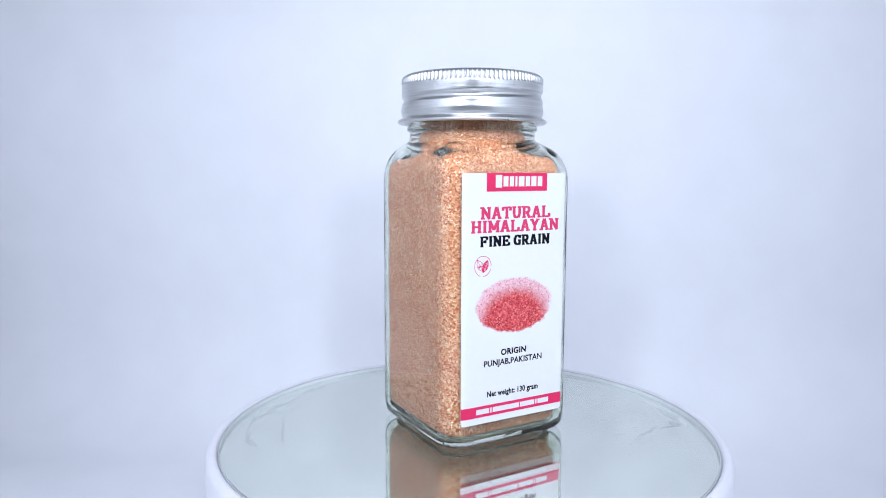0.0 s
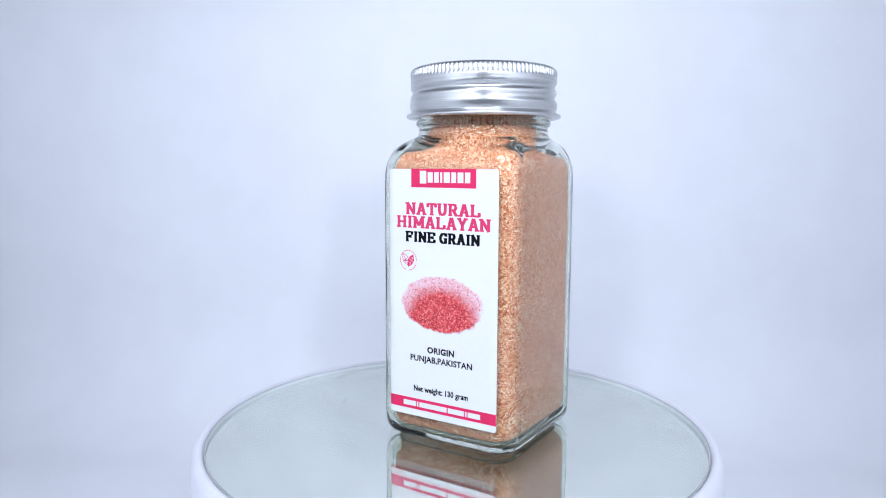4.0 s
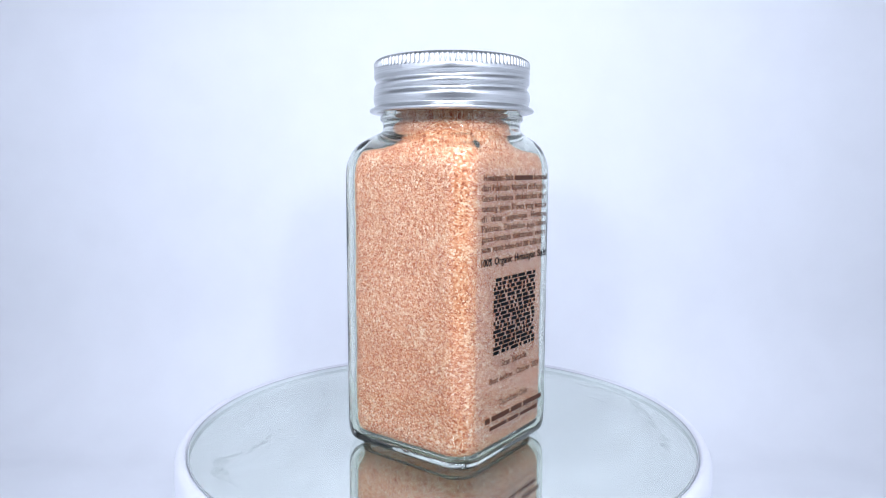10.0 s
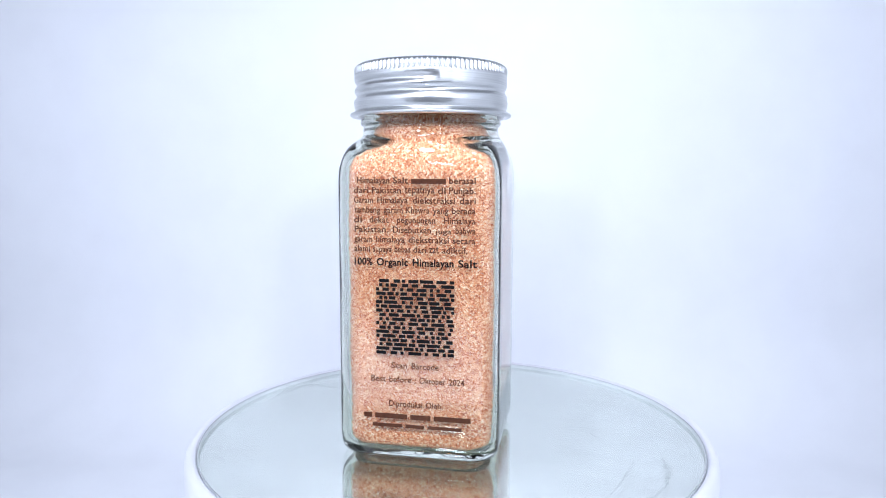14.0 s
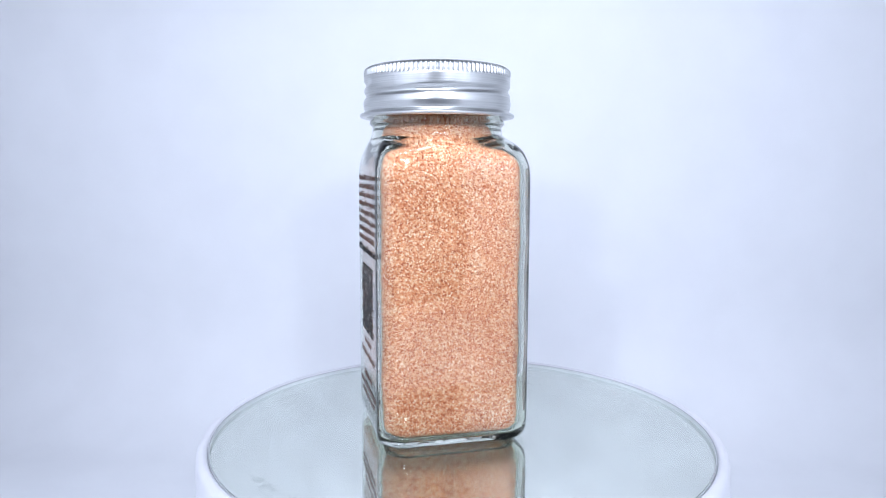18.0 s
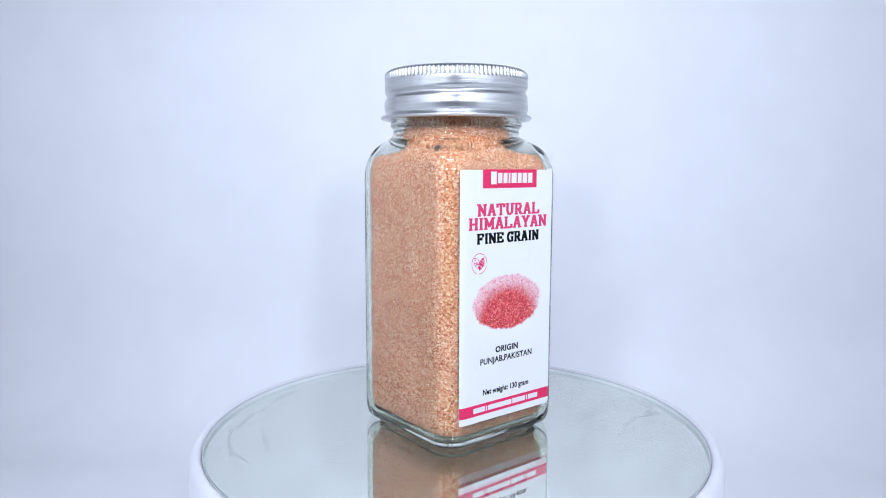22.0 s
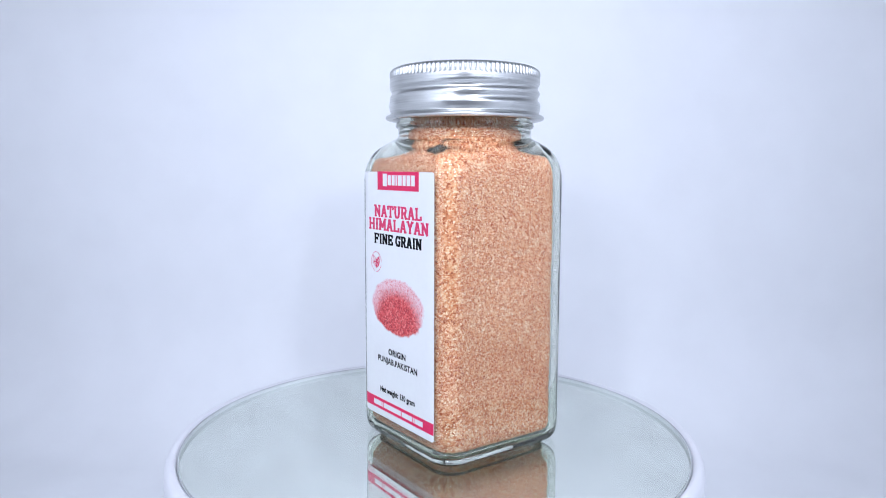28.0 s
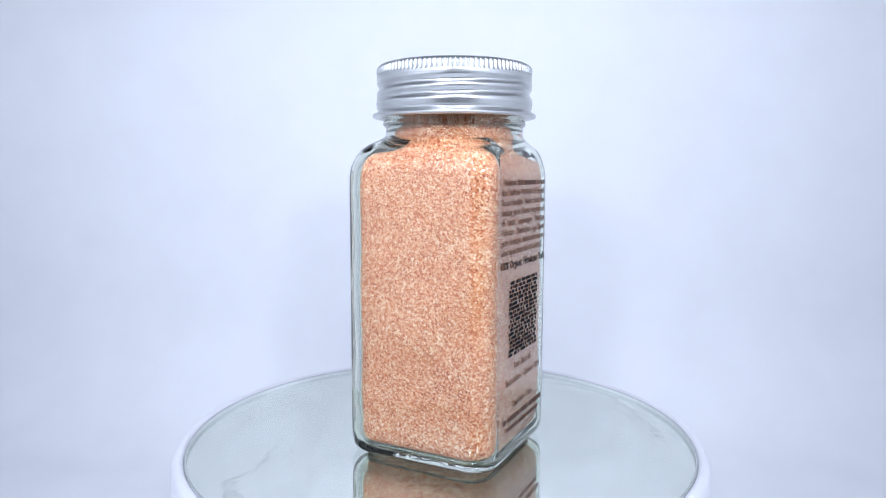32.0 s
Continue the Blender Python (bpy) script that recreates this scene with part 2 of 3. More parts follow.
M_SALT = salt_material("pink_salt_bulk", False)
M_GRAIN = salt_material("pink_salt_grain", True)
M_LID = metal_lid_material()
M_LINER = plain("lid_liner", (0.30, 0.27, 0.24), 0.7)
M_LABEL = plain("white_label_paper", (0.86, 0.87, 0.87), 0.35, spread=0.015, scale=500.0)
M_PINK = plain("pink_print", (0.82, 0.035, 0.13), 0.35, spread=0.05, scale=900.0, sheen=0.15)
M_PINK_TEXT = plain("pink_letter_print", (0.80, 0.055, 0.16), 0.35, spread=0.10, scale=1500.0, sheen=0.15)
M_BLACK = plain("black_print", (0.010, 0.010, 0.011), 0.6, spread=0.2, scale=900.0, sheen=0.05)
M_BROWN = plain("dark_brown_print", (0.10, 0.035, 0.018), 0.4, spread=0.3, scale=900.0, sheen=0.15)
M_WHITE = plain("white_print", (0.86, 0.85, 0.86), 0.35, spread=0.03, scale=900.0, sheen=0.15)
M_PHOTO = salt_photo_material()
M_FILM = film_material()


# ---- mesh helpers ----
def part(name, data, mat, parent=None, label="", smooth=False):
    """Links a mesh, or a bmesh, as one object under a thing or a part."""
    if isinstance(data, bmesh.types.BMesh):
        me = bpy.data.meshes.new(name)
        data.to_mesh(me)
        data.free()
    else:
        me = data
    if mat:
        me.materials.append(mat)
    if smooth:
        me.shade_smooth()
    ob = new(name, me)
    if parent:
        ob.parent = parent
    if label:
        tagged(ob, label)
    return ob


def mesh_of(name, verts, faces):
    me = bpy.data.meshes.new(name)
    me.from_pydata([tuple(v) for v in verts], [], faces)
    me.validate()
    return me


def box_mesh(x0, x1, y0, y1, z0, z1):
    bm = bmesh.new()
    bmesh.ops.create_cube(bm, size=1.0, matrix=Matrix.Translation(((x0 + x1) / 2, (y0 + y1) / 2, (z0 + z1) / 2)) @ Matrix.Diagonal((x1 - x0, y1 - y0, z1 - z0, 1)))
    return bm


def loft(name, rings, close_start=True, close_end=True):
    """A skin over rings of equally many points, with its two ends closed by a fan if wished."""
    n = len(rings[0])
    verts = [v for r in rings for v in r]
    faces = []
    for k in range(len(rings) - 1):
        for i in range(n):
            j = (i + 1) % n
            faces.append((k * n + i, k * n + j, (k + 1) * n + j, (k + 1) * n + i))
    if close_start:
        verts.append(tuple(sum(p[a] for p in rings[0]) / n for a in range(3)))
        c = len(verts) - 1
        faces += [(c, (i + 1) % n, i) for i in range(n)]
    if close_end:
        verts.append(tuple(sum(p[a] for p in rings[-1]) / n for a in range(3)))
        c, o = len(verts) - 1, (len(rings) - 1) * n
        faces += [(c, o + i, o + (i + 1) % n) for i in range(n)]
    return mesh_of(name, verts, faces)


def circle(r, z, n=96):
    return [(r * math.cos(2 * math.pi * i / n), r * math.sin(2 * math.pi * i / n), z) for i in range(n)]


def lathe(name, profile, n=96, close_start=True, close_end=True):
    return loft(name, [circle(r, z, n) for r, z in profile], close_start, close_end)


ARC, SIDE = 14, 10


def section(half, corner, blend, radius, z, dx=0.0, dy=0.0):
    """A ring between a square with round corners (blend 0) and a circle (blend 1)."""
    pts = []
    k = half - corner
    for q in range(4):
        a0 = q * math.pi / 2
        cx, cy = [(k, k), (-k, k), (-k, -k), (k, -k)][q]
        nx, ny = [(-k, k), (-k, -k), (k, -k), (k, k)][q]
        for i in range(ARC + 1):
            a = a0 + math.pi / 2 * i / ARC
            pts.append((cx + corner * math.cos(a), cy + corner * math.sin(a)))
        a = a0 + math.pi / 2
        for i in range(1, SIDE):
            f = i / SIDE
            pts.append((cx + (nx - cx) * f + corner * math.cos(a), cy + (ny - cy) * f + corner * math.sin(a)))
    out = []
    for x, y in pts:
        d = math.hypot(x, y)
        out.append((dx + x * (1 - blend) + radius * x / d * blend, dy + y * (1 - blend) + radius * y / d * blend, z))
    return out


# ---- the photo box ----
FLOOR = -0.0458
BACK = 0.128
CURVE = 0.055


def sweep_sheet():
    prof = [(-0.42, FLOOR), (-0.30, FLOOR), (-0.10, FLOOR)]
    for i in range(25):
        a = math.pi / 2 * i / 24
        prof.append((BACK - CURVE + CURVE * math.sin(a), FLOOR + CURVE - CURVE * math.cos(a)))
    prof += [(BACK, 0.12), (BACK, 0.30)]
    thick = 0.002
    rows = prof + [(y + thick, z - thick) for y, z in reversed(prof)]
    n = len(rows)
    verts = [(x, y, z) for x in (-0.262, 0.262) for y, z in rows]
    faces = [(i, (i + 1) % n, n + (i + 1) % n, n + i) for i in range(n)]
    faces += [tuple(reversed(range(n))), tuple(range(n, 2 * n))]
    me = mesh_of("backdrop", verts, faces)
    bm = bmesh.new()
    bm.from_mesh(me)
    bmesh.ops.recalc_face_normals(bm, faces=bm.faces)
    return bm


tagged(part("backdrop", sweep_sheet(), M_PAPER, smooth=True), "seamless white paper sweep curving up behind the turntable", "backdrop", kind="structure")
tagged(part("wall_left", box_mesh(-0.272, -0.264, -0.44, 0.14, FLOOR - 0.01, 0.31), M_WALL), "white lining of the photo box side", "wall", kind="structure")
tagged(part("wall_right", box_mesh(0.264, 0.272, -0.44, 0.14, FLOOR - 0.01, 0.31), M_WALL), "white lining of the photo box side", "wall", kind="structure")
# added out of view; its dark tone limits the fill light
tagged(part("ceiling", box_mesh(-0.262, 0.262, -0.44, 0.126, 0.302, 0.31), M_TOP), "unseen photo box top, greyed to cut bounced light", "ceiling", kind="structure")
# added panel, never in view, closing the open front
tagged(part("wall_front", box_mesh(-0.262, 0.262, -0.44, -0.432, FLOOR + 0.001, 0.301), M_ROOM), "unseen grey panel in place of the open box front", "wall", kind="structure")

# ---- the turntable ----
R_MIRROR = 0.0750


def build_turntable():
    root = tagged(new("turntable"), "round white display turntable with a smudged mirror top", "turntable")
    # the rotating platter: rounded rim round a recess for the mirror
    prof = [(0.0540, -0.0380), (0.0735, -0.0370), (0.0762, -0.0345), (0.0778, -0.0250), (0.0784, -0.0100), (0.0785, -0.0040), (0.0783, -0.0014), (0.0778, -0.0004), (0.0771, 0.0004), (0.0763, 0.0006), (0.0756, 0.0003),
            (0.0752, -0.0002), (0.0750, -0.0008), (0.0750, -0.0060), (0.0200, -0.0062)]
    part("platter", lathe("platter", prof, 160), M_PLASTIC, root, "white plastic platter with a rounded rim", True)
    part("foot", lathe("foot", [(0.060, -0.0448), (0.062, -0.0440), (0.062, -0.0382)], 96), M_BASE, root)
    part("mirror", lathe("mirror", [(R_MIRROR - 0.0003, -0.0056), (R_MIRROR - 0.0003, -0.0046)], 160), M_MIRROR, root, "silvered mirror disc")
    disc = bmesh.new()
    bmesh.ops.create_circle(disc, cap_ends=True, segments=160, radius=R_MIRROR - 0.0005)
    cover = part("cover_plate", disc, M_COVER, root, "thick clear mirror glass dulled by dust")
    cover.visible_shadow = False
    part("mirror_edge", lathe("mirror_edge", [(R_MIRROR - 0.00002, -0.0045), (R_MIRROR - 0.00030, -0.0045), (R_MIRROR - 0.00045, -0.0005), (R_MIRROR - 0.00045, -0.00012), (R_MIRROR - 0.00002, -0.00006), (R_MIRROR - 0.00002, -0.0045)], 160, False, False), M_EDGE, root, "ground pale grey edge of the mirror glass")
    # a narrow grey ring draws the thin line where mirror meets rim
    part("seam", lathe("seam", [(R_MIRROR - 0.00030, 0.00003), (R_MIRROR - 0.00027, 0.00009), (R_MIRROR - 0.00004, 0.00012), (R_MIRROR - 0.00002, 0.00003)], 160, False, False), M_SEAM, root, "thin grey seam line round the mirror")
    # specks and smears of dirt on the glass
    rnd = random.Random(5)

    def fleck(x, y, r, mat, name="dirt_speck"):
        n = 7
        ring = [(r * rnd.uniform(0.6, 1.1) * math.cos(2 * math.pi * i / n), r * rnd.uniform(0.6, 1.1) * math.sin(2 * math.pi * i / n)) for i in range(n)]
        rings = [[(x + u, y + v, 0.0) for u, v in ring], [(x + u * 0.7, y + v * 0.7, 0.00006) for u, v in ring]]
        part(name, loft(name, rings), mat, root)

    for x, y, r in [(33.9, -36.6, 0.42), (34.0, -31.0, 0.22), (38.2, -29.6, 0.2), (43.4, -29.5, 0.22), (52.6, 29.3, 0.24), (54.6, 27.6, 0.2), (45.3, 45.8, 0.2), (-36.0, 48.5, 0.2), (-22.8, 1.5, 0.18)]:
        fleck(x / 1000, y / 1000, r / 1000, M_DIRT)

    def smear(points, width):
        """A dried streak along a few points, ragged and thinning out."""
        pts = [Vector((x / 1000, y / 1000, 0)) for x, y in points]
        line = []
        for k in range(len(pts) - 1):
            for i in range(12):
                line.append(pts[k].lerp(pts[k + 1], i / 12))
        line.append(pts[-1])
        bm = bmesh.new()
        left, right = [], []
        for i, p in enumerate(line):
            d = (line[min(i + 1, len(line) - 1)] - line[max(i - 1, 0)]).normalized()
            s = Vector((-d.y, d.x, 0)) * 1.5 * width / 1000 * (0.75 + 0.3 * math.sin(0.55 * i) + 0.2 * rnd.random()) * math.sin(math.pi * (i + 0.6) / (len(line) + 0.2))
            left.append(bm.verts.new(p + s + Vector((0, 0, 0.00003))))
            right.append(bm.verts.new(p - s + Vector((0, 0, 0.00003))))
        for i in range(len(line) - 1):
            bm.faces.new((left[i], right[i], right[i + 1], left[i + 1]))
        part("dried_smear", bm, M_SMEAR, root)

    smear([(34.0, -36.5), (38.6, -35.2), (42.4, -32.6), (46.5, -31.8), (50.3, -30.0), (54.6, -29.4)], 0.55)
    smear([(33.5, -31.4), (35.4, -29.0), (38.6, -29.0)], 0.35)
    smear([(50.8, -31.0), (58.0, -32.0), (63.5, -26.0), (66.0, -14.0)], 1.5)
    smear([(-60.2, 32.2), (-57.0, 38.0), (-50.0, 43.5), (-45.5, 48.5), (-42.8, 50.0)], 0.95)
    smear([(-34.5, 56.0), (-30.6, 58.8), (-26.4, 60.4), (-20.7, 64.0)], 1.15)
    smear([(-46.5, 39.7), (-51.7, 25.3), (-55.1, 11.9)], 0.35)
    smear([(-46.8, 3.9), (-44.7, -0.3), (-41.9, -3.8)], 0.40)
    smear([(-43.0, 48.4), (-39.9, 51.6), (-35.3, 54.4)], 0.55)
    smear([(-60.0, 33.0), (-63.0, 22.0), (-62.0, 12.0)], 0.8)
    return root


turntable = build_turntable()


# ---- the jar ----
DX, DY = 0.0, -0.0010
HALF, CORNER = 0.0226, 0.0064
# height, distance of the flat side from the axis, share of the circle
OUTER = [(0.0004, 0.0040, 0), (0.0005, 0.0075, 0), (0.0006, 0.0105, 0), (0.0006, 0.0130, 0), (0.0005, 0.0150, 0), (0.0001, 0.0162, 0), (0.0, 0.0180, 0), (0.0, 0.0196, 0), (0.0003, 0.0207, 0), (0.0009, 0.0216, 0), (0.0019, 0.0222, 0), (0.0034, 0.0225, 0), (0.0060, HALF, 0),
         (0.0180, HALF, 0), (0.0280, HALF, 0), (0.0380, HALF, 0), (0.0480, HALF, 0), (0.0580, HALF, 0), (0.0670, HALF, 0), (0.0745, HALF, 0), (0.0775, HALF, 0.008), (0.0795, HALF, 0.03), (0.0815, HALF, 0.09), (0.0833, HALF, 0.17), (0.0848, HALF, 0.28), (0.0860, HALF, 0.42), (0.0870, HALF, 0.60), (0.0879, HALF, 0.80), (0.0886, HALF, 0.95),
         (0.0890, HALF, 1.0)]
NECK = [(0.0895, 0.01945), (0.0911, 0.0194), (0.0916, 0.0199), (0.0920, 0.0202), (0.0928, 0.0202), (0.0932, 0.0199), (0.0936, 0.0193), (0.0950, 0.0190), (0.1050, 0.0190), (0.1060, 0.0184)]
WALL = 0.0019
# the glass at the foot reaches down to the turntable
SINK = -0.0004


def glass_rings():
    rings = []
    for z, half, blend in OUTER:
        c = min(CORNER, half * 0.45) + (0.004 * blend)
        low = z + SINK * max(0.0, 1 - z / 0.0065)
        ring = section(half, c, blend, 0.0196, low, DX * (1 - blend), DY * (1 - blend))
        if 0.0003 < z < 0.0007 and half < 0.016:
            # the pressed underside is uneven
            ring = [(x, y, h + 0.00010 * math.sin(1100 * x + 700 * y) * math.sin(900 * y - 500 * x)) for x, y, h in ring]
        rings.append(ring)
    for z, r in NECK:
        rings.append(section(HALF, CORNER, 1, r, z))
    return rings


def inner_rings(gap, top):
    """The inside of the glass, gap metres in from it, from the top down."""
    rings = []
    for z, r in ((0.1060, 0.0168), (0.1000, 0.0164), (0.0922, 0.0164), (0.0888, 0.0166)):
        if z <= top + 1e-6:
            rings.append(section(HALF, CORNER, 1, r - gap, z))
    for z, half, blend in reversed(OUTER[13:-1]):
        b = min(1, blend * 1.02)
        rings.append(section(half - WALL - gap, CORNER - 0.001, b, 0.0166 - gap, z - WALL * 0.75 * min(1, blend * 3) - gap * blend, DX * (1 - b), DY * (1 - b)))
    for z, inset in ((0.0058, 0.0), (0.0037, 0.0004), (0.0026, 0.0012), (0.0020, 0.0028)):
        h = HALF - WALL - gap - inset
        rings.append(section(h, min(CORNER - 0.001, h * 0.45), 0, 0.017, z + gap + SINK, DX, DY))
    # blown glass is not quite even inside
    return [[(x * k, y * k, z) for x, y, z, k in ((x, y, z, 1 + 0.007 * math.sin(210 * z + 2 * math.atan2(y, x)) * min(1, max(0, (0.080 - z) / 0.01))) for x, y, z in ring)] for ring in rings]


def build_lid(parent):
    n = 800
    teeth = 104
    foot = 0.0945
    # height over the rolled foot, radius
    prof = [(-0.0006, 0.0214), (-0.0007, 0.0224), (-0.0004, 0.0230), (0.0, 0.02312), (0.0005, 0.0229), (0.0008, 0.0222), (0.0011, 0.0217), (0.0015, 0.02155)]
    prof += [(0.0019 + 0.0003 * k, 0.0218) for k in range(29)]
    prof += [(0.0107, 0.0218), (0.0110, 0.02175), (0.0113, 0.0217), (0.0118, 0.0217), (0.0124, 0.0217), (0.0130, 0.0216), (0.0134, 0.02135), (0.0137, 0.0210), (0.0140, 0.0205), (0.01415, 0.0199), (0.0142, 0.0192), (0.0138, 0.0186), (0.0137, 0.0118)]

    def groove(turned, h):
        """Depth of the pressed thread, which climbs from one end to the other in a turn and a half."""
        if not -46 < turned < 468:
            return 0.0
        fade = min(1.0, (turned + 46) / 40, (468 - turned) / 12)
        u = (h - (0.0046 + 0.0043 * (turned + 42) / 507)) / 0.00085
        return 0.00062 * fade * math.exp(-abs(u) ** 2.6)

    rings = []
    for h, r in prof:
        ring = []
        for i in range(n):
            a = 2 * math.pi * i / n
            rr = r
            if 0.0017 < h < 0.0106:
                deg = math.degrees(a)
                rr -= sum(groove(deg + 360 * k, h) for k in (-1, 0, 1))
                # the skirt swells a little below the thread
                rr += 0.00022 * math.exp(-((h - 0.0034) / 0.0010) ** 2)
            if 0.0110 < h < 0.0136:
                k = min(1, (h - 0.0110) / 0.0005, (0.0136 - h) / 0.0006)
                rr += 0.00026 * k * (max(-1, min(1, 1.8 * math.sin(a * teeth))) - 0.4)
            ring.append((rr * math.cos(a), rr * math.sin(a), foot + h))
        rings.append(ring)
    # the inside, so that the lid is a shell
    inside = [(0.0211, 0.0940), (0.0204, 0.0955), (0.0204, 0.1072), (0.0100, 0.1074)]
    shell = [circle(r, z, n) for r, z in reversed(inside)] + rings
    lid = part("lid", loft("lid", shell), M_LID, parent, "brushed silver aluminium screw lid with a knurled rim", True)
    part("liner", lathe("liner", [(0.0060, 0.1062), (0.0198, 0.1062), (0.0201, 0.1064), (0.0201, 0.1070)], 64), M_LINER, lid)
    return lid


def text_mesh(name, words, width, height, bold=0.0, thick=0.00004):
    """Lettering in the built-in font, stretched to a width and a height, centred, standing up and facing -y."""
    cu = bpy.data.curves.new(name, "FONT")
    cu.body, cu.size, cu.offset, cu.resolution_u = words, 1.0, bold, 3
    cu.align_x, cu.space_character = "CENTER", 1.0 + bold * 2.0
    ob = bpy.data.objects.new(name, cu)
    scene.collection.objects.link(ob)
    me = bpy.data.meshes.new_from_object(ob.evaluated_get(bpy.context.evaluated_depsgraph_get()))
    bpy.data.objects.remove(ob)
    co = np.empty(len(me.vertices) * 3)
    me.vertices.foreach_get("co", co)
    co = co.reshape(-1, 3)
    lo, hi = co.min(0), co.max(0)
    flat = (co - (lo + hi) / 2) / (hi - lo + 1e-9)
    co = np.stack([flat[:, 0] * width, np.zeros(len(co)), flat[:, 1] * height], 1)
    me.vertices.foreach_set("co", co.ravel())
    me.name = name
    me.update()
    bm = bmesh.new()
    bm.from_mesh(me)
    bpy.data.meshes.remove(me)
    geom = bmesh.ops.extrude_face_region(bm, geom=bm.faces[:])
    bmesh.ops.translate(bm, verts=[v for v in geom["geom"] if isinstance(v, bmesh.types.BMVert)], vec=(0, -thick, 0))
    bmesh.ops.recalc_face_normals(bm, faces=bm.faces)
    return bm


STROKES = {
    "N": ([((0.17, 0), (0.17, 1)), ((0.83, 0), (0.83, 1)), ((0.13, 0.98), (0.87, 0.02))], [(0.17, 0), (0.10, 1), (0.83, 1)]),
    "A": ([((0.14, 0), (0.48, 1)), ((0.86, 0), (0.52, 1)), ((0.28, 0.34), (0.74, 0.34))], [(0.14, 0), (0.86, 0)]),
    "T": ([((0.5, 0), (0.5, 1)), ((0.06, 0.93), (0.94, 0.93)), ((0.07, 0.66), (0.07, 0.98)), ((0.93, 0.66), (0.93, 0.98))], [(0.5, 0)]),
    "U": ([((0.18, 0.30), (0.18, 1)), ((0.82, 0.30), (0.82, 1)), ((0.18, 0.32), (0.34, 0.07)), ((0.32, 0.07), (0.68, 0.07)), ((0.66, 0.07), (0.82, 0.32))], [(0.18, 1), (0.82, 1)]),
    "R": ([((0.20, 0), (0.20, 1)), ((0.2, 0.93), (0.68, 0.93)), ((0.66, 0.93), (0.80, 0.78)), ((0.80, 0.80), (0.80, 0.62)), ((0.80, 0.66), (0.66, 0.48)), ((0.2, 0.48), (0.68, 0.48)), ((0.52, 0.48), (0.84, 0.03))], [(0.20, 0), (0.15, 1), (0.88, 0)]),
    "L": ([((0.22, 0), (0.22, 1)), ((0.2, 0.07), (0.90, 0.07)), ((0.90, 0.02), (0.90, 0.36))], [(0.22, 1), (0.18, 0)]),
    "H": ([((0.18, 0), (0.18, 1)), ((0.82, 0), (0.82, 1)), ((0.18, 0.5), (0.82, 0.5))], [(0.18, 0), (0.82, 0), (0.18, 1), (0.82, 1)]),
    "I": ([((0.5, 0), (0.5, 1))], [(0.5, 0), (0.5, 1)]),
    "M": ([((0.14, 0), (0.14, 1)), ((0.86, 0), (0.86, 1)), ((0.12, 0.97), (0.5, 0.22)), ((0.88, 0.97), (0.5, 0.22))], [(0.14, 0), (0.86, 0), (0.08, 1), (0.92, 1)]),
    "Y": ([((0.5, 0), (0.5, 0.48)), ((0.14, 1), (0.5, 0.44)), ((0.86, 1), (0.5, 0.44))], [(0.5, 0), (0.14, 1), (0.86, 1)]),
    "F": ([((0.22, 0), (0.22, 1)), ((0.2, 0.93), (0.90, 0.93)), ((0.90, 0.66), (0.90, 0.98)), ((0.2, 0.50), (0.66, 0.50)), ((0.66, 0.36), (0.66, 0.64))], [(0.22, 0), (0.16, 1)]),
    "E": ([((0.22, 0), (0.22, 1)), ((0.2, 0.93), (0.90, 0.93)), ((0.90, 0.68), (0.90, 0.98)), ((0.2, 0.50), (0.66, 0.50)), ((0.66, 0.36), (0.66, 0.64)), ((0.2, 0.07), (0.92, 0.07)), ((0.92, 0.02), (0.92, 0.34))], [(0.16, 0), (0.16, 1)]),
    "G": ([((0.86, 0.78), (0.70, 0.93)), ((0.72, 0.93), (0.38, 0.93)), ((0.40, 0.93), (0.16, 0.68)), ((0.16, 0.72), (0.16, 0.28)), ((0.16, 0.32), (0.40, 0.07)), ((0.38, 0.07), (0.72, 0.07)), ((0.70, 0.07), (0.84, 0.22)), ((0.84, 0.02), (0.84, 0.44)), ((0.88, 0.68), (0.88, 1.0))], [(0.80, 0.48)]),
}
WIDTHS = {"I": 0.55, "M": 1.2, "N": 1.05, "H": 1.05, "G": 1.02, " ": 0.35}


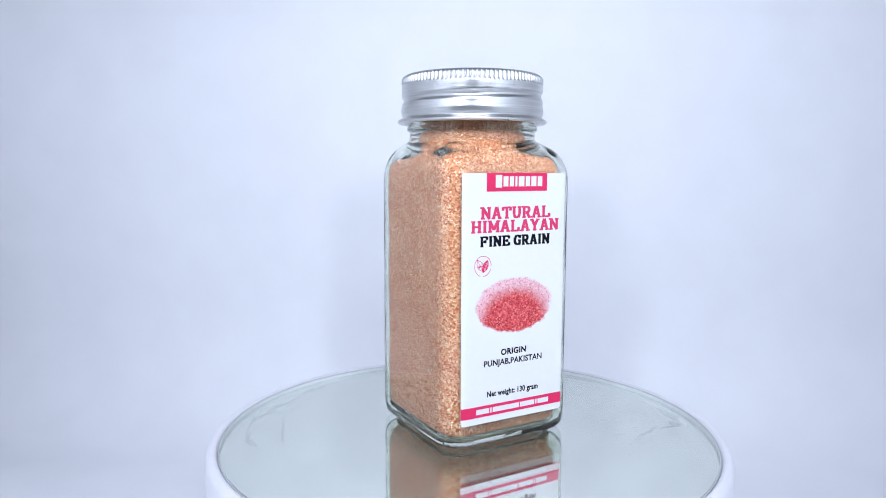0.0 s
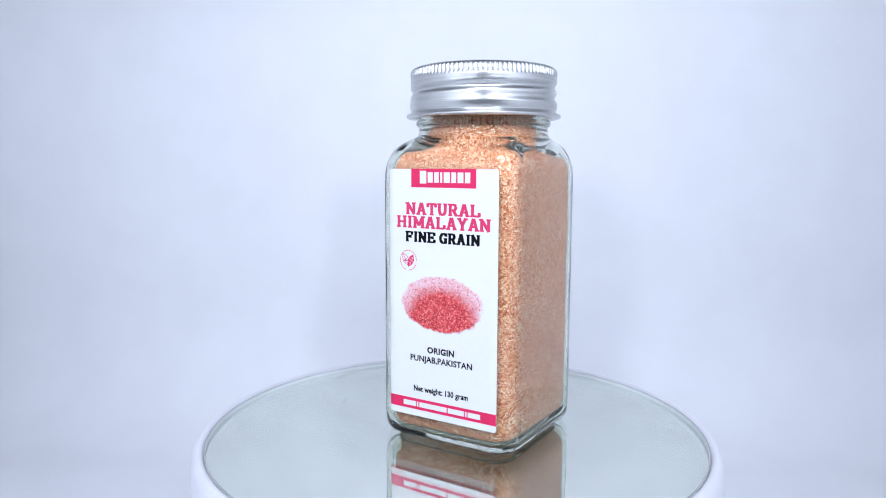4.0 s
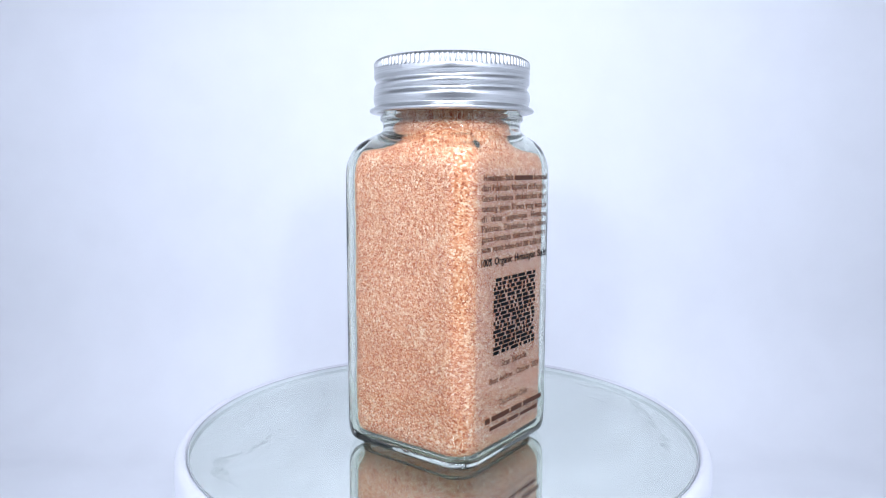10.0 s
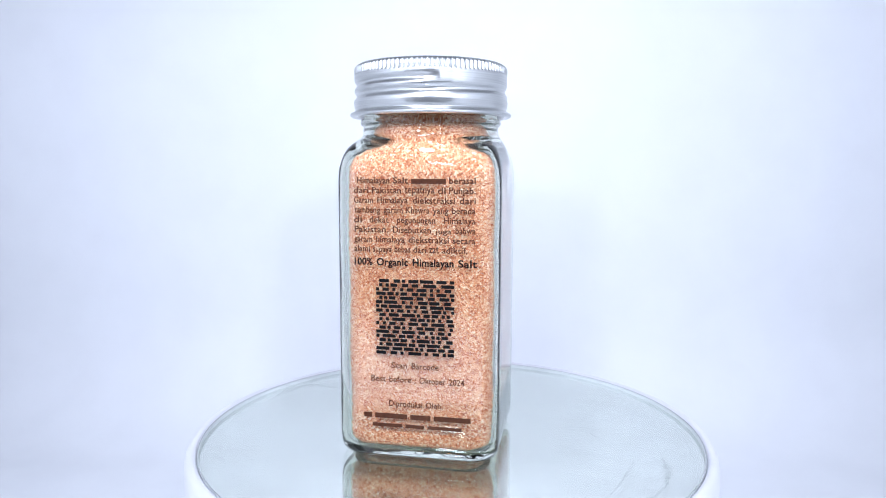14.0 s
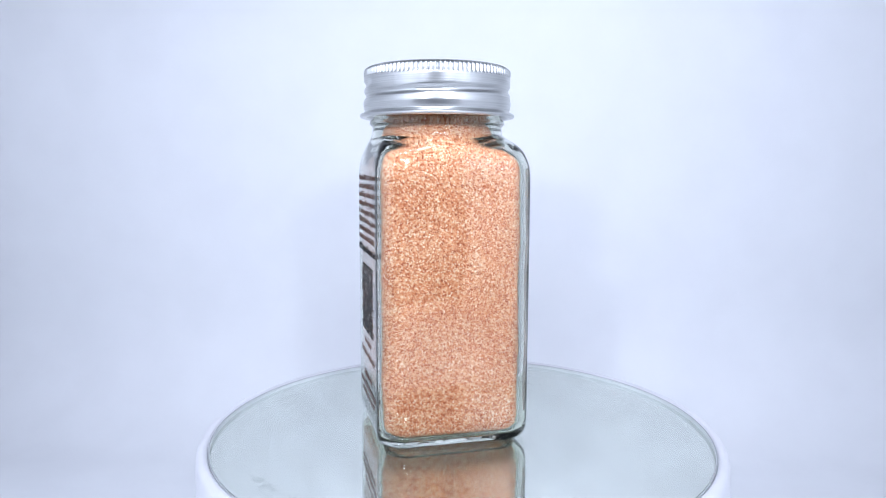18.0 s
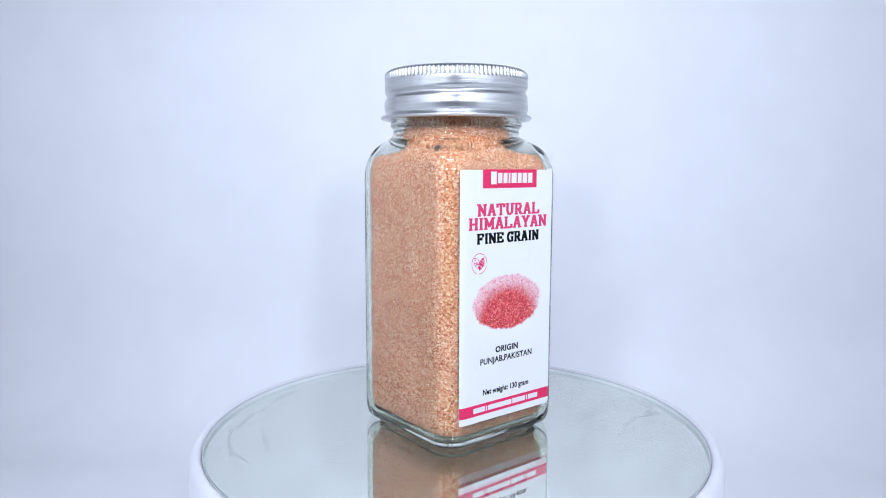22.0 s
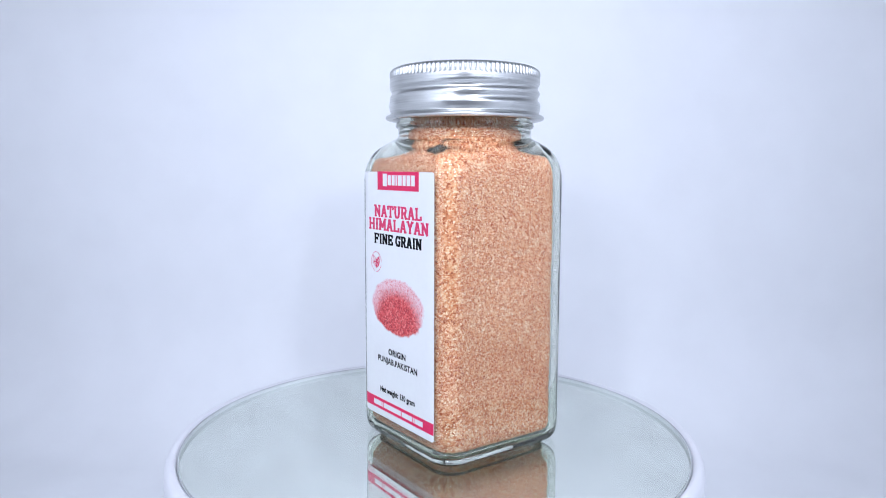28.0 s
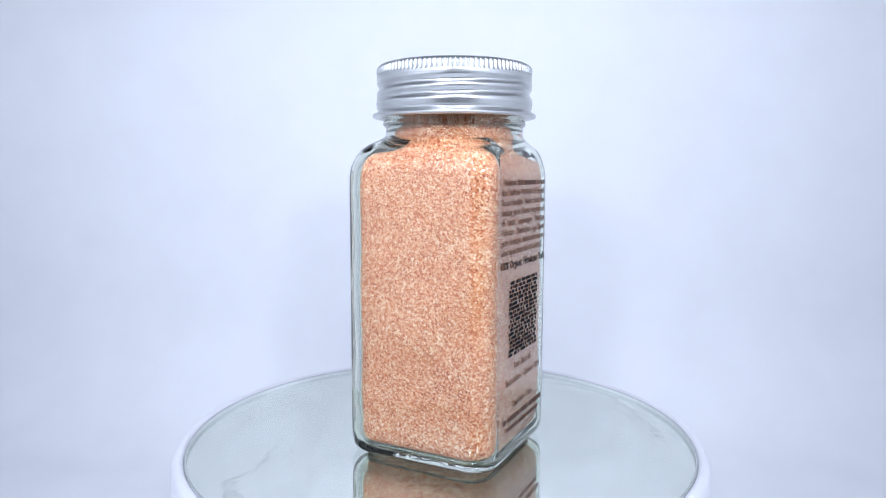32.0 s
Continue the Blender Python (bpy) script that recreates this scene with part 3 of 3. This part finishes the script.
def slab_serif(words, width, height, weight=0.29):
    """Heavy slab-serif capitals built of strokes, centred, standing up and facing -y."""
    total = sum(WIDTHS.get(c, 1.0) for c in words)
    unit = width / total
    bm = bmesh.new()
    lift = 0

    def stroke(a, b, w):
        nonlocal lift
        lift += 1
        d = Vector((b[0] - a[0], 0, b[1] - a[1]))
        if d.length < 1e-9:
            return
        s = Vector((-d.z, 0, d.x)).normalized() * w / 2
        y = -0.00002 - 0.0000004 * (lift % 25)
        A, B = Vector((a[0], y, a[1])), Vector((b[0], y, b[1]))
        top = [bm.verts.new(p) for p in (A - s, B - s, B + s, A + s)]
        low = [bm.verts.new((v.co.x, 0, v.co.z)) for v in top]
        bm.faces.new(top)
        for i in range(4):
            bm.faces.new((top[i], low[i], low[(i + 1) % 4], top[(i + 1) % 4]))

    x = -width / 2
    for c in words:
        w = WIDTHS.get(c, 1.0) * unit
        if c in STROKES:
            lines, serifs = STROKES[c]

            def at(p):
                return (x + w * (0.07 + 0.86 * p[0]), -height / 2 + height * p[1])

            for a, b in lines:
                flat = abs(a[1] - b[1]) < 0.01
                stroke(at(a), at(b), height * weight * (0.58 if flat else 1.0))
            for p in serifs:
                q = at(p)
                z = q[1] + height * (0.055 if p[1] < 0.3 else -0.055 if p[1] > 0.7 else 0)
                half = min(0.19 * unit, w * 0.40)
                stroke((q[0] - half, z), (q[0] + half, z), height * 0.14)
        x += w
    bmesh.ops.recalc_face_normals(bm, faces=bm.faces)
    return bm


def slab(x0, x1, z0, z1, thick, corner=0.0):
    """A thin upright sheet, facing -y, with its corners cut round."""
    n = 5 if corner else 0
    pts = []
    for (x, z), a0 in zip(((x1 - corner, z1 - corner), (x0 + corner, z1 - corner), (x0 + corner, z0 + corner), (x1 - corner, z0 + corner)), (0, 90, 180, 270)):
        for i in range(n + 1):
            a = radians(a0 + (90 * i / n if n else 0))
            pts.append((x + corner * math.cos(a), z + corner * math.sin(a)))
    bm = bmesh.new()
    f = bm.faces.new([bm.verts.new((x, 0, z)) for x, z in pts])
    g = bmesh.ops.extrude_face_region(bm, geom=[f])
    bmesh.ops.translate(bm, verts=[v for v in g["geom"] if isinstance(v, bmesh.types.BMVert)], vec=(0, -thick, 0))
    bmesh.ops.recalc_face_normals(bm, faces=bm.faces)
    return bm


def bars(rects, thick=0.00004):
    bm = bmesh.new()
    for x0, x1, z0, z1 in rects:
        q = [bm.verts.new((x, y, z)) for y in (0, -thick) for x, z in ((x0, z0), (x1, z0), (x1, z1), (x0, z1))]
        for f in ((4, 5, 6, 7), (3, 2, 1, 0), (0, 1, 5, 4), (1, 2, 6, 5), (2, 3, 7, 6), (3, 0, 4, 7)):
            bm.faces.new([q[i] for i in f])
    bmesh.ops.recalc_face_normals(bm, faces=bm.faces)
    return bm


def bar_parts(put, name, rects, mat, dy=0.0):
    for x0, x1, z0, z1 in rects:
        w, h = (x1 - x0) / 2, (z1 - z0) / 2
        put(name, bars([(-w, w, -h, h)]), mat, (x0 + w) * 1000, (z0 + h) * 1000, dy)


def word_bars(x0, x1, z0, z1, words, gap):
    """Plain bars in place of words that are not lettered; words gives their relative lengths."""
    unit = (x1 - x0 - gap * (len(words) - 1)) / sum(words)
    out, x = [], x0
    for w in words:
        out.append((x, x + unit * w, z0, z1))
        x += unit * w + gap
    return out


def leaf(length, width, tilt, x, z):
    """Outline of one leaf of the little emblem."""
    pts = [(width * math.sin(math.pi * i / 12), length * (i / 6 - 1)) for i in range(13)]
    pts += [(-width * math.sin(math.pi * i / 12), length * (1 - i / 6)) for i in range(1, 12)]
    c, s = math.cos(radians(tilt)), math.sin(radians(tilt))
    return [Vector((x + c * u + s * v, -0.00003, z - s * u + c * v)) for u, v in pts]


def build_front_label(jar):
    y0 = DY - HALF - 0.00005
    label = part("front_label", slab(-0.0193, 0.0181, 0.0062, 0.0790, 0.00012, 0.0007), M_LABEL, jar, "white paper label with pink and black print")
    label.location, label.scale = (0.0007, y0, 0.00085), (0.957, 1, 0.99)
    y = -0.00013
    mm = 0.001

    def put(name, bm, mat, x=0.0, z=0.0, dy=0.0, text=""):
        ob = part(name, bm, mat, label, text)
        ob.location = (x * mm, y - dy, z * mm)
        return ob

    def line(name, words, x0, x1, z0, z1, mat, bold=0.0):
        put(name, text_mesh(name, words, (x1 - x0) * mm, (z1 - z0) * mm, bold), mat, (x0 + x1) / 2, (z0 + z1) / 2)

    put("brand_box", slab(-0.0111, 0.0110, 0.0738, 0.0791, 0.00004), M_PINK, text="pink box with plain white bars")
    rects = word_bars(-0.0080, 0.0091, 0.0752, 0.0781, (1.3, 1, 0.9, 0.4, 1.2, 0.9, 1.1, 1), 0.0005)
    rects[0] = (rects[0][0], rects[0][1], 0.0749, 0.0785)
    bar_parts(put, "bar", rects, M_WHITE, 0.00005)
    put("heading_natural", slab_serif("NATURAL", 0.0258, 0.0034), M_PINK_TEXT, -0.3, 67.7)
    put("heading_himalayan", slab_serif("HIMALAYAN", 0.0324, 0.0034), M_PINK_TEXT, -0.3, 63.85)
    put("heading_fine_grain", slab_serif("FINE GRAIN", 0.0259, 0.0030, 0.30), M_BLACK, -0.45, 59.6)
    # leaf emblem: ring, full leaf, outlined leaf
    bm = bmesh.new()
    n = 40
    for i in range(n):
        if i % 10 in (8, 9) and i > 20:
            continue
        q = []
        for r, k in ((3.0, i), (3.0, i + 1), (2.82, i + 1), (2.82, i)):
            a = 2 * math.pi * k / n
            q.append(bm.verts.new((r * mm * math.cos(a), -0.00003, r * mm * math.sin(a))))
        bm.faces.new(q)
    put("emblem_ring", bm, M_PINK_TEXT, -12.2, 52.6)
    bm = bmesh.new()
    bm.faces.new([bm.verts.new(p) for p in leaf(0.0021, 0.00105, 26, 0.00085, -0.0001)])
    put("emblem_leaf", bm, M_PINK, -12.2, 52.6)
    bm = bmesh.new()
    lines = []
    pts = leaf(0.0019, 0.0010, -30, -0.0010, 0.0002)
    lines += [(pts[i], pts[(i + 1) % len(pts)]) for i in range(len(pts))]
    lines += [(pts[0], pts[12]), (pts[4], pts[18]), (pts[7], pts[20]), (pts[3], pts[16])]
    for a, b2 in lines:
        side = Vector((-(b2 - a).z, 0, (b2 - a).x)).normalized() * 0.00008
        bm.faces.new([bm.verts.new(p) for p in (a - side, b2 - side, b2 + side, a + side)])
    put("emblem_outline_leaf", bm, M_PINK_TEXT, -12.2, 52.6)
    bm = bmesh.new()
    vein = leaf(0.0018, 0.0009, 26, 0.00085, -0.0001)
    for a, b2 in ((vein[1], vein[11]), (vein[3], vein[20]), (vein[6], vein[17]), (vein[9], vein[15])):
        side = Vector((-(b2 - a).z, 0, (b2 - a).x)).normalized() * 0.00006
        bm.faces.new([bm.verts.new(p + Vector((0, -0.00001, 0))) for p in (a - side, b2 - side, b2 + side, a + side)])
    put("emblem_veins", bm, M_WHITE, -12.2, 52.6)
    bm = bmesh.new()
    bm.faces.new([bm.verts.new((0.0184 * math.cos(2 * math.pi * i / 64), -0.00002, 0.0111 * math.sin(2 * math.pi * i / 64))) for i in range(64)])
    put("salt_picture", bm, M_PHOTO, -0.6, 40.5, text="printed picture of a red salt mound")
    line("origin_text", "ORIGIN", -5.4, 4.0, 25.8, 27.7, M_BLACK, 0.034)
    line("region_text", "PUNJAB,PAKISTAN", -11.5, 10.1, 22.4, 24.8, M_BLACK, 0.022)
    line("weight_text", "Net weight: 130 gram", -10.3, 8.8, 13.3, 15.6, M_BLACK, 0.03)
    put("bottom_band", slab(-0.0193, 0.0181, 0.0082, 0.0115, 0.00004), M_PINK, text="pink band with plain white bars")
    bar_parts(put, "bar", word_bars(-0.0141, 0.0130, 0.0091, 0.0106, (3.3, 0.35, 7, 4, 0.35, 3), 0.0004), M_WHITE, 0.00005)
    wrap(label, 0.957)


def wrap(label, across):
    """Bends a label and its print round the corners of the glass."""
    flat = HALF - CORNER
    for ob in [label] + list(label.children):
        bm = bmesh.new()
        bm.from_mesh(ob.data)
        x0 = 0.0 if ob is label else ob.location.x
        y0 = 0.0 if ob is label else ob.location.y
        for s in (-1, 1):
            for k in range(6):
                cut = s * (flat + 0.0009 * k) / across - x0
                bmesh.ops.bisect_plane(bm, geom=bm.verts[:] + bm.edges[:] + bm.faces[:], plane_co=(cut, 0, 0), plane_no=(1, 0, 0))
        for v in bm.verts:
            over = abs((v.co.x + x0) * across) - flat
            if over > 0:
                v.co.y += (CORNER - math.sqrt(max(0.0, CORNER ** 2 - over ** 2))) * (1 + (v.co.y + y0) * 20)
        bm.to_mesh(ob.data)
        bm.free()


def build_back_label(jar):
    film = part("back_label", slab(-0.0180, 0.0186, 0.0062, 0.0793, 0.00005, 0.001), M_FILM, jar, "clear film label with small dark print")
    film.visible_shadow = False
    film.matrix_basis = Matrix.Translation((0, DY + HALF + 0.00005, 0.00168)) @ Matrix.Rotation(math.pi, 4, "Z") @ Matrix.Diagonal((1.003, 1, 0.9725, 1))
    mm = 0.001

    def put(name, bm, mat, x, z, dy=0.0):
        ob = part(name, bm, mat, film)
        ob.location = (x * mm, -0.00007 - dy, z * mm)

    # font cell of a lower-case line: widths are fitted word by word
    def words_line(name, words, x0, x1, z, size, mat, bold, hide=()):
        lens = [0.5 if w == ":" else len(w) + 0.2 for w in words]
        unit = min(0.86 * size, (x1 - x0) / (sum(lens) + 0.7 * (len(words) - 1)))
        gap = (x1 - x0 - unit * sum(lens)) / max(1, len(words) - 1)
        x = x0
        for w, ln in zip(words, lens):
            wd = unit * ln
            up = any(c in "bdfhkltABCDEFGHIJKLMNOPQRSTUVWXYZ0123456789%" for c in w)
            down = any(c in "gjpqy" for c in w)
            z0, z1 = (-0.45 if down else 0.0) * size, (1.45 if up else 1.0) * size
            if w in hide:
                put("word_bar", bars([(-wd / 2 * mm, wd / 2 * mm, -0.5 * size * mm, 0.6 * size * mm)]), mat, x + wd / 2, z + 0.5 * size)
            else:
                put("word", text_mesh("word", w, wd * 0.96 * mm, (z1 - z0) * mm, bold), mat, x + wd / 2, z + (z0 + z1) / 2)
            x += wd + gap

    lines = ["Himalayan Salt brandname berasal", "dari Pakistan tepatnya di Punjab.", "Garam Himalaya diekstraksi dari", "tambang garam Khewra yang berada", "di dekat pegunungan Himalaya",
             "Pakistan. Disebutkan juga bahwa", "garam himalaya diekstraksi secara", "alami supaya bebas dari zat adiktif."]
    for i, text in enumerate(lines):
        words_line("line", text.split(), -15.6 if i == 0 else -16.4, 14.6 if i == 7 else 16.6, 76.0 - 2.68 * i, 1.22, M_BROWN, 0.028 if i == 0 else 0.014, ("brandname",))
    words_line("line", "100% Organic Himalayan Salt".split(), -16.4, 17.1, 53.5, 1.45, M_BLACK, 0.024)
    # a printed block, as plain dark bars
    rnd = random.Random(11)
    rects = []
    for r in range(18):
        x = -10.4 + rnd.choice((0.0, 0.0, 0.9))
        while x < 10.4:
            x1 = min(11.0, x + rnd.choice((0.9, 0.9, 1.8, 1.8, 2.7, 3.6)))
            z = 28.6 + r * 1.19
            rects.append((x * mm, x1 * mm, z * mm, (z + 0.92) * mm))
            x = x1 + rnd.choice((0.45, 0.9, 0.9, 1.3))
    bar_parts(put, "bar", rects, M_BLACK)
    words_line("line", "Scan Barcode".split(), -6.3, 7.0, 24.6, 1.25, M_BROWN, 0.014)
    words_line("line", "Best before : Oktober 2024".split(), -12.0, 13.9, 20.6, 1.25, M_BROWN, 0.014)
    words_line("line", "Diproduksi Oleh:".split(), -7.1, 8.1, 13.6, 1.25, M_BROWN, 0.014)
    bar_parts(put, "bar", word_bars(-0.0140, 0.0156, 0.0101, 0.0115, (2, 8, 5, 9), 0.0009), M_BROWN)
    bar_parts(put, "bar", word_bars(-0.0116, 0.0132, 0.0076, 0.0086, (8, 5, 9), 0.0009), M_BROWN)
    wrap(film, 1.003)


def salt_grains(parent):
    """Loose grains lying against the inside of the glass."""
    rnd = np.random.RandomState(3)
    rings = np.array(inner_rings(0.00050, 0.1000))
    n = rings.shape[1]
    cells = []
    for k in range(len(rings) - 1):
        a, b = rings[k], rings[k + 1]
        a2, b2 = np.roll(a, -1, 0), np.roll(b, -1, 0)
        area = np.linalg.norm(np.cross(a2 - a, b - a), axis=1)
        for i in range(n):
            cells.append((area[i], a[i], a2[i], b2[i], b[i]))
    area = np.array([c[0] for c in cells])
    count = 56000
    pick = rnd.choice(len(cells), count, p=area / area.sum())
    A, A2, B2, B = (np.array([c[j] for c in cells])[pick] for j in (1, 2, 3, 4))
    u, v = rnd.rand(count, 1), rnd.rand(count, 1)
    P = (A * (1 - u) + A2 * u) * (1 - v) + (B * (1 - u) + B2 * u) * v
    base = np.array([(1, 0, 0), (-1, 0, 0), (0, 1, 0), (0, -1, 0), (0, 0, 1), (0, 0, -1)], float)
    tri = np.array([(0, 2, 4), (2, 1, 4), (1, 3, 4), (3, 0, 4), (2, 0, 5), (1, 2, 5), (3, 1, 5), (0, 3, 5)])
    q, _ = np.linalg.qr(rnd.randn(count, 3, 3))
    size = rnd.uniform(0.00025, 0.00044, (count, 1, 1)) * rnd.uniform(0.6, 1.35, (count, 1, 3))
    V = (base[None] * size) @ q + P[:, None] * 1.0
    F = tri[None] + (np.arange(count) * 6)[:, None, None]
    me = bpy.data.meshes.new("salt_grains")
    V, F = V.reshape(-1, 3), F.reshape(-1, 3)
    me.vertices.add(len(V))
    me.vertices.foreach_set("co", V.ravel())
    me.loops.add(F.size)
    me.loops.foreach_set("vertex_index", F.ravel().astype(np.int32))
    me.polygons.add(len(F))
    me.polygons.foreach_set("loop_start", (np.arange(len(F)) * 3).astype(np.int32))
    me.update(calc_edges=True)
    return tagged(part("salt_grains", me, M_GRAIN, parent), "coarse pale and orange salt grains", kind="stuff")


def build_jar():
    root = tagged(new("spice_jar"), "square clear glass jar of pink salt with a silver screw lid", "jar")
    glass = part("glass_body", loft("glass_body", glass_rings() + inner_rings(0.0, 0.1060)), M_GLASS, root, "clear square glass with rounded shoulders and thick base", True)
    glass.visible_shadow = False
    rings = inner_rings(0.00040, 0.1000)
    heap = [[(x * f, y * f, z + h) for x, y, z in rings[0]] for f, h in ((0.3, 0.0016), (0.7, 0.0010))]
    salt = part("salt", loft("salt", heap + rings), M_SALT, root, "fine pink and orange salt filling the jar", True)
    salt_grains(salt)
    build_lid(root)
    build_front_label(root)
    build_back_label(root)
    return root


jar = build_jar()


# ---- what moves ----
def motions():
    table_rows, jar_rows = [], []
    for t, deg in TURN:
        a = radians(deg)
        c, s = math.cos(a), math.sin(a)
        table_rows.append((t, pose(0, 0, SINK, 0, 0, deg)))
        x, y = AXIS_TO_JAR
        jar_rows.append((t, pose(c * x - s * y, s * x + c * y, 0, 0, 0, deg)))
    walk(turntable, table_rows)
    walk(jar, jar_rows)


motions()
